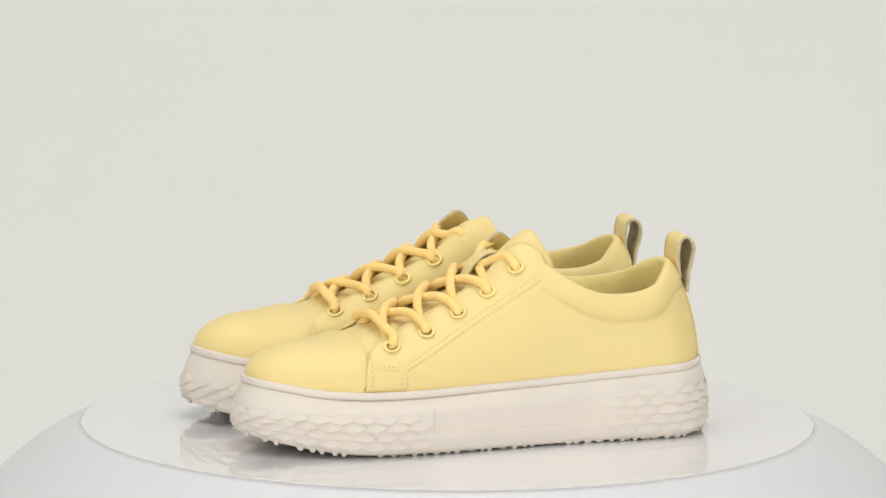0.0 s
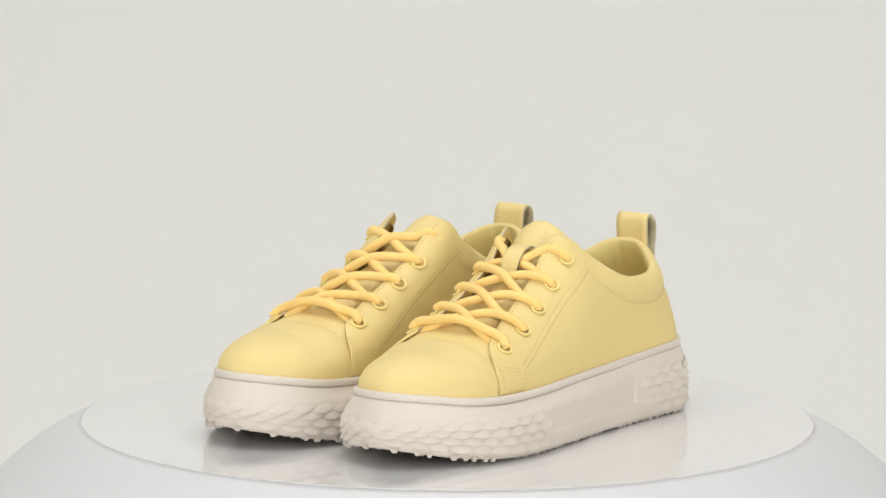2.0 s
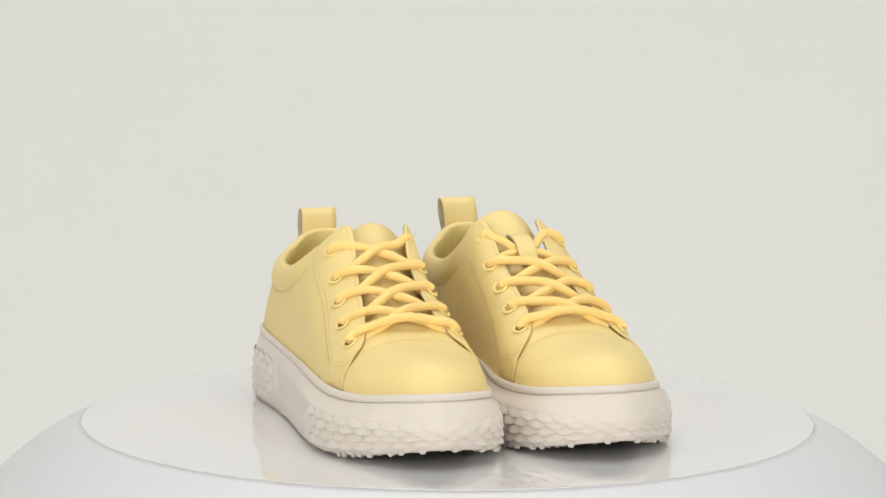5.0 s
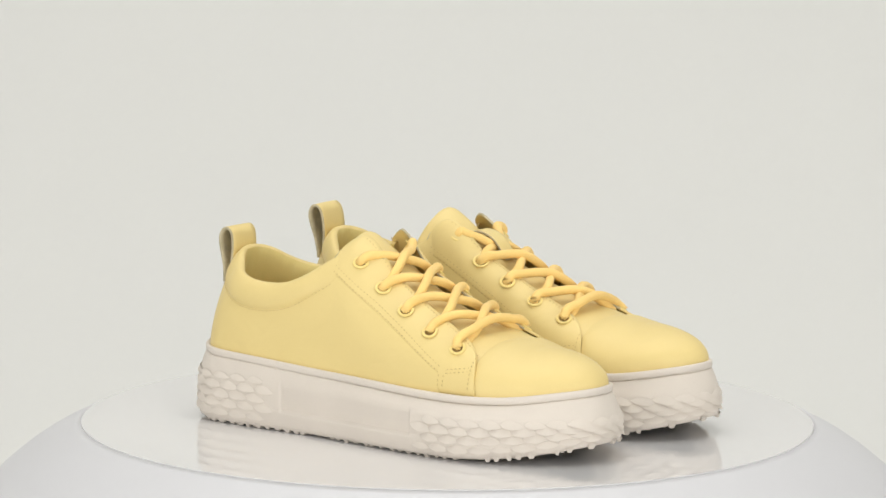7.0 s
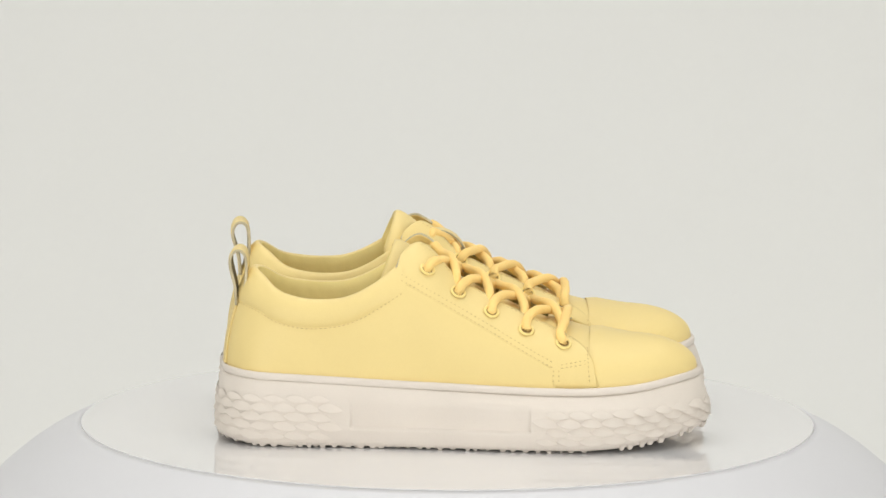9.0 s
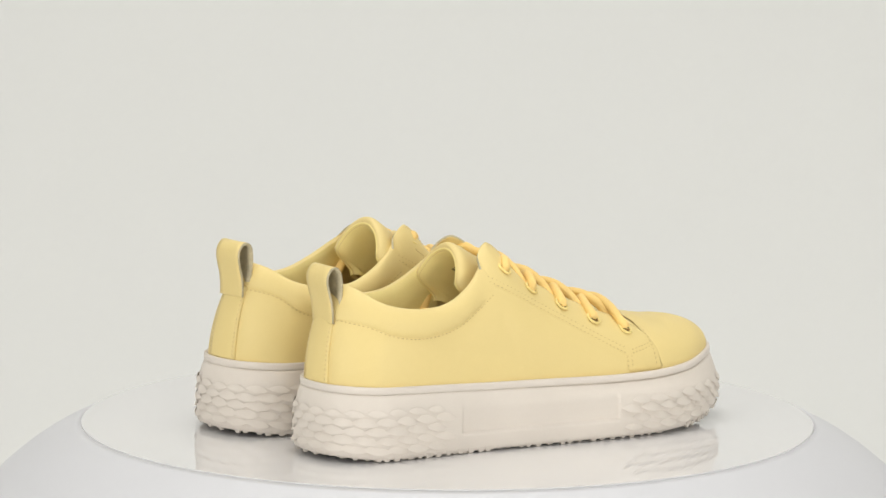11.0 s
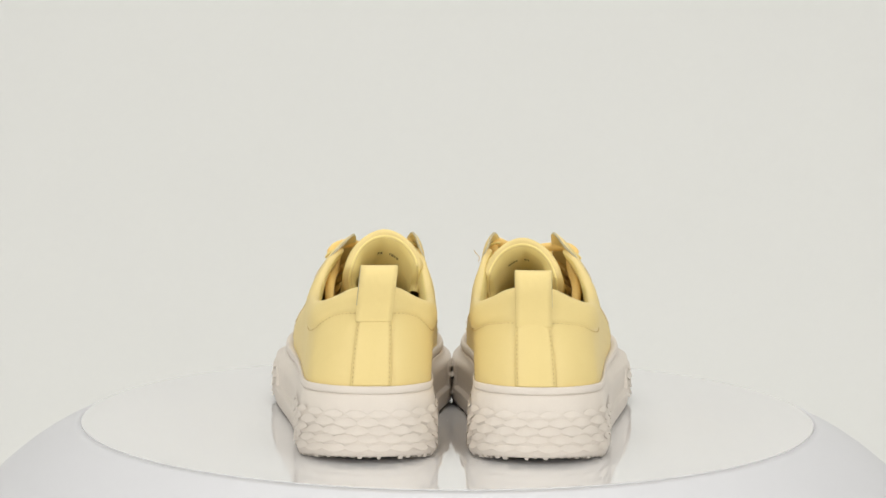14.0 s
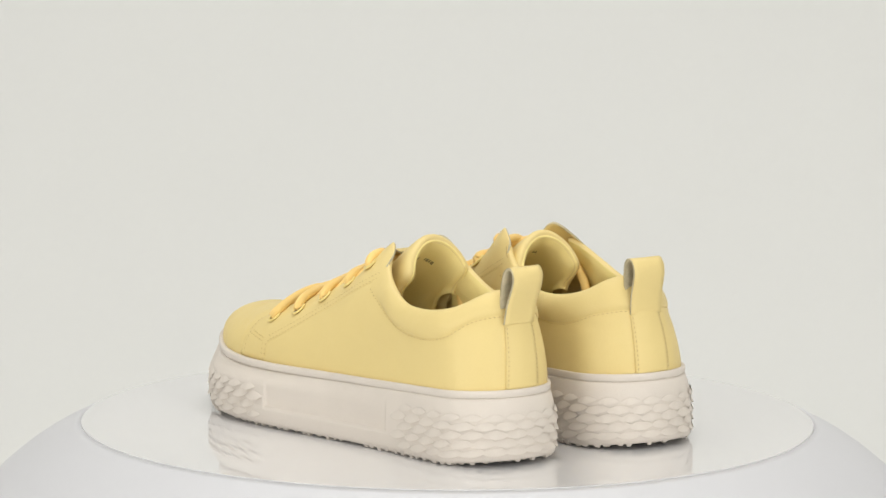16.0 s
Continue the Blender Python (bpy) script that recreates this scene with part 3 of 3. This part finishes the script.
def make_tongue(shoe):
    def arch(x, ang, off):
        """The tongue's own round section, under the facings."""
        zt, z0 = curve1(Z_SPINE, x) + (3.0 if shoe.mirror > 0 else -1.2) * smooth01((-15 - x) / 25), curve1(Z_FEATHER, x)
        high = np.minimum(26.0, (zt - z0) * 0.55)
        wide = 22.0 + 3.0 * smooth01((x + 30) / 60)
        back = x - 9.0 * (1 - np.cos(ang)) * smooth01((20 - x) / 60) + 17.0 * smooth01((np.abs(ang) - 1.2) / 0.75) * smooth01((-18 - x) / 20)
        y = curve1(Y_SPINE, x) - curve1(LEAN, x) * (zt - z0) + (wide + off) * np.sin(ang)
        return np.stack(np.broadcast_arrays(back, y, zt - 1.2 - high + (high + off) * np.cos(ang)), -1)
    ang = np.linspace(-1.95, 1.95, 52)
    rows = []
    for k in np.linspace(0, 1, 40):
        rows.append((70 - 108 * k, -1.0 * (1 - k) + 0.5 * smooth01((k - 0.7) / 0.3)))
    rows += [(-40.2, 0.6), (-42.4, 0.0), (-43.8, -1.2), (-44.1, -2.6), (-43.6, -4.4), (-41.8, -6.0), (-38.5, -6.8), (-32, -6.9), (-20, -6.6), (0, -6.2), (30, -5.2), (60, -4.2)]
    peak = np.exp(-(ang / 0.35) ** 2)
    crease = 0.55 * np.sin(ang * 7.0 + 0.6) * np.cos(ang * 2.1)
    p = np.array([arch(np.full(52, x), ang, off + (0.9 * peak * smooth01((-20 - x) / 20) if k < 44 else crease * smooth01((k - 43) / 3))) for k, (x, off) in enumerate(rows)])
    tongue = shoe.sheet("tongue", p[:45], YELLOW, None, "padded yellow leather tongue")
    shoe.sheet("tongue_lining", p[44:], LINING, tongue, "creased lemon yellow tongue lining")
    lip = arch(np.full(52, -43.6), ang, -3.2)
    shoe.tube("tongue_binding", lip, 0.8, LINING, tongue, "thin rolled edge inside the tongue", sides=8)
    verts, faces = [], []
    for q0, q1 in ((-0.62, -0.53), (-0.50, -0.45), (-0.42, -0.33), (-0.30, -0.26), (0.02, 0.10), (0.13, 0.20)):
        k = len(verts)
        for x, q in ((-33.5, q0), (-33.5, q1), (-31.4, q1), (-31.4, q0)):
            verts.append(arch(np.array(x), np.array(q), -7.9))
        faces.append((k, k + 1, k + 2, k + 3))
    mesh_ob("size_print", shoe.mm(verts), faces, PRINT, tongue, "small dark printed marks")
    if shoe.mirror > 0:
        return tongue
    end = upper(u_of(-44.0, -1), at_height(np.array(u_of(-44.0, -1)), 93.0), 1.5)
    k = np.linspace(0, 1, 14)[:, None]
    path = end + k * np.array([-0.5, -1.5, 6.5]) + np.sin(k * 5.0) * np.array([1.6, 0.8, 0.0])
    shoe.tube("loose_thread", path, 0.2, THREAD, None, "loose end of sewing thread", sides=5)
    return tongue


def make_laces(shoe, keeper, tongue):
    rnd = random.Random(11 if shoe.mirror > 0 else 23)
    ex = (-25.5, -8.5, 9.5, 28.5, 48.5)

    def ridge(x, y, off):
        side = 1 if y > curve1(Y_SPINE, x) else -1
        u = np.array([u_of(x, side)])
        return upper(u, at_width(u, abs(y - curve1(Y_SPINE, x))), off)[0]

    def cord(points, n=46):
        pts = np.array(points)
        t = np.concatenate([[0], np.cumsum(np.linalg.norm(np.diff(pts, axis=0), axis=1))])
        k = np.linspace(0, t[-1], n)
        out = np.column_stack([curve1(list(zip(t, pts[:, i])), k) for i in range(3)])
        return out
    first = None

    def strand(points):
        nonlocal first
        path = cord(points)
        if first is None:
            first = shoe.tube("lace", path, 2.5, LACE, None, "thick round yellow cord lace", sides=12)
        else:
            shoe.tube("lace_strand", path, 2.5, LACE, first, sides=12)
    # the lowest bar stands proud over the vamp
    (c1, n1), (c2, n2) = eyelet_frame(ex[4], EYELET_Z[1][4], 1), eyelet_frame(ex[4], EYELET_Z[-1][4], -1)
    m = ridge(48.5, -4, 5.4)
    strand([c1 - n1 * 4, c1 + n1 * 1.0, c1 + n1 * 3.6 + (-2, -3.0, 0), (c1 + m) / 2 + (-0.5, 1.5, 2.6), m, (c2 + m) / 2 + (0.5, -1, 2.2), c2 + n2 * 3.6 + (-1, 3.0, 0), c2 + n2 * 1.0, c2 - n2 * 4])
    for k in range(4):
        for side in (1, -1):
            c, n = eyelet_frame(ex[k], EYELET_Z[side][k], side)
            inward = np.array([0.0, -side, 0.0])
            over = 1.2 if side < 0 else 0.0
            if k == 0 and keeper:
                m = ridge(-14.5, -7 + side * 5.5, 2.2)
                strand([c - n * 4, c + n * 0.8, c + n * 3.0 + inward * 2.5, ridge(-23.5, -7 + side * 15, 4.0), ridge(-18.5, -7 + side * 10, 3.0), m, ridge(-13, -7 + side * 1.0, 1.6)])
                strand([ridge(-12, -7 - side * 4, 1.0), ridge(-11, -7 - side * 10, 0.9), ridge(-9, -7 - side * 17, -0.2), ridge(-8, -7 - side * 23, -1.6)])
                continue
            xm = ex[k] * 0.36 + ex[k + 1] * 0.64
            cross = ridge(xm - 1.0, -5.0, 2.6 + over * 2.1)
            near = ridge(ex[k] + 4.2, -5 + side * 13, 2.9)
            far = ridge(ex[k + 1] - 2.0, -5 - side * 11, 1.6)
            under = ridge(ex[k + 1] - 0.5, -5 - side * 18.5, -1.4)
            last = ridge(ex[k + 1], -5 - side * 24, -2.4)
            jit = np.array([rnd.uniform(-0.8, 0.8), 0, rnd.uniform(-0.3, 0.5)])
            strand([c - n * 4, c + n * 0.8, c + n * 2.9 + inward * 3 + jit, near + jit, cross, far, under, last])
    for side in (1, -1):
        c, n = eyelet_frame(ex[0], EYELET_Z[side][0], side)
        strand([c - n * 4, (-31.0, -6.0 + side * 22.5, 88.0), (-39.0, -6.0 + side * 25.5, 78.0), (-45.0, -5.5 + side * 24.0, 67.0), (-48.0, -5.0 + side * 18.0, 57.0), (-43.0, -5.0 + side * 11.0, 50.0)])
    if keeper:
        xs = np.linspace(-25, -2, 12)
        p = np.zeros((12, 8, 3))
        for i, x in enumerate(xs):
            lift = 1.0 + 5.2 * math.sin(math.pi * min(1, max(0, (x + 25) / 20.0))) ** 0.7
            for j, y in enumerate(np.linspace(-12.2, -1.8, 8)):
                p[i, j] = ridge(x, y + 0.001, lift)
        shoe.sheet("lace_keeper", p, YELLOW, tongue, "short yellow leather strap holding the lace", thick=1.2, edge=RAW)


def make_shoe(mirror, label, keeper):
    shoe = Shoe(mirror, label)
    midsole, _ = make_sole(shoe)
    make_upper(shoe)
    make_collar(shoe)
    make_heel(shoe)
    tongue = make_tongue(shoe)
    make_laces(shoe, keeper, tongue)
    make_scales(shoe, midsole)
    return shoe.root


studio()
plate = turntable()
near_shoe = make_shoe(1, "yellow leather sneaker with beige platform sole, lace through tongue keeper", True)
far_shoe = make_shoe(-1, "yellow leather sneaker with beige platform sole, lace crossed over tongue", False)


def motions():
    """The turntable carries both shoes round at an even pace."""
    rate = 18.021
    rows_near, rows_far, rows_disc = [], [], []
    for k in range(65):
        t = k * 0.25
        turn = pose(0, 0, 0, 0, 0, rate * t)
        rows_near.append((t, turn @ pose(0.00434, -0.04972, 0.0, 0, 0, 200.0)))
        rows_far.append((t, turn @ pose(-0.02594, 0.04263, 0.0, 0, 0, 195.96)))
        rows_disc.append((t, pose(*DISC_AT, 0, 0, rate * t)))
    walk(near_shoe, rows_near)
    walk(far_shoe, rows_far)
    walk(plate, rows_disc)


motions()
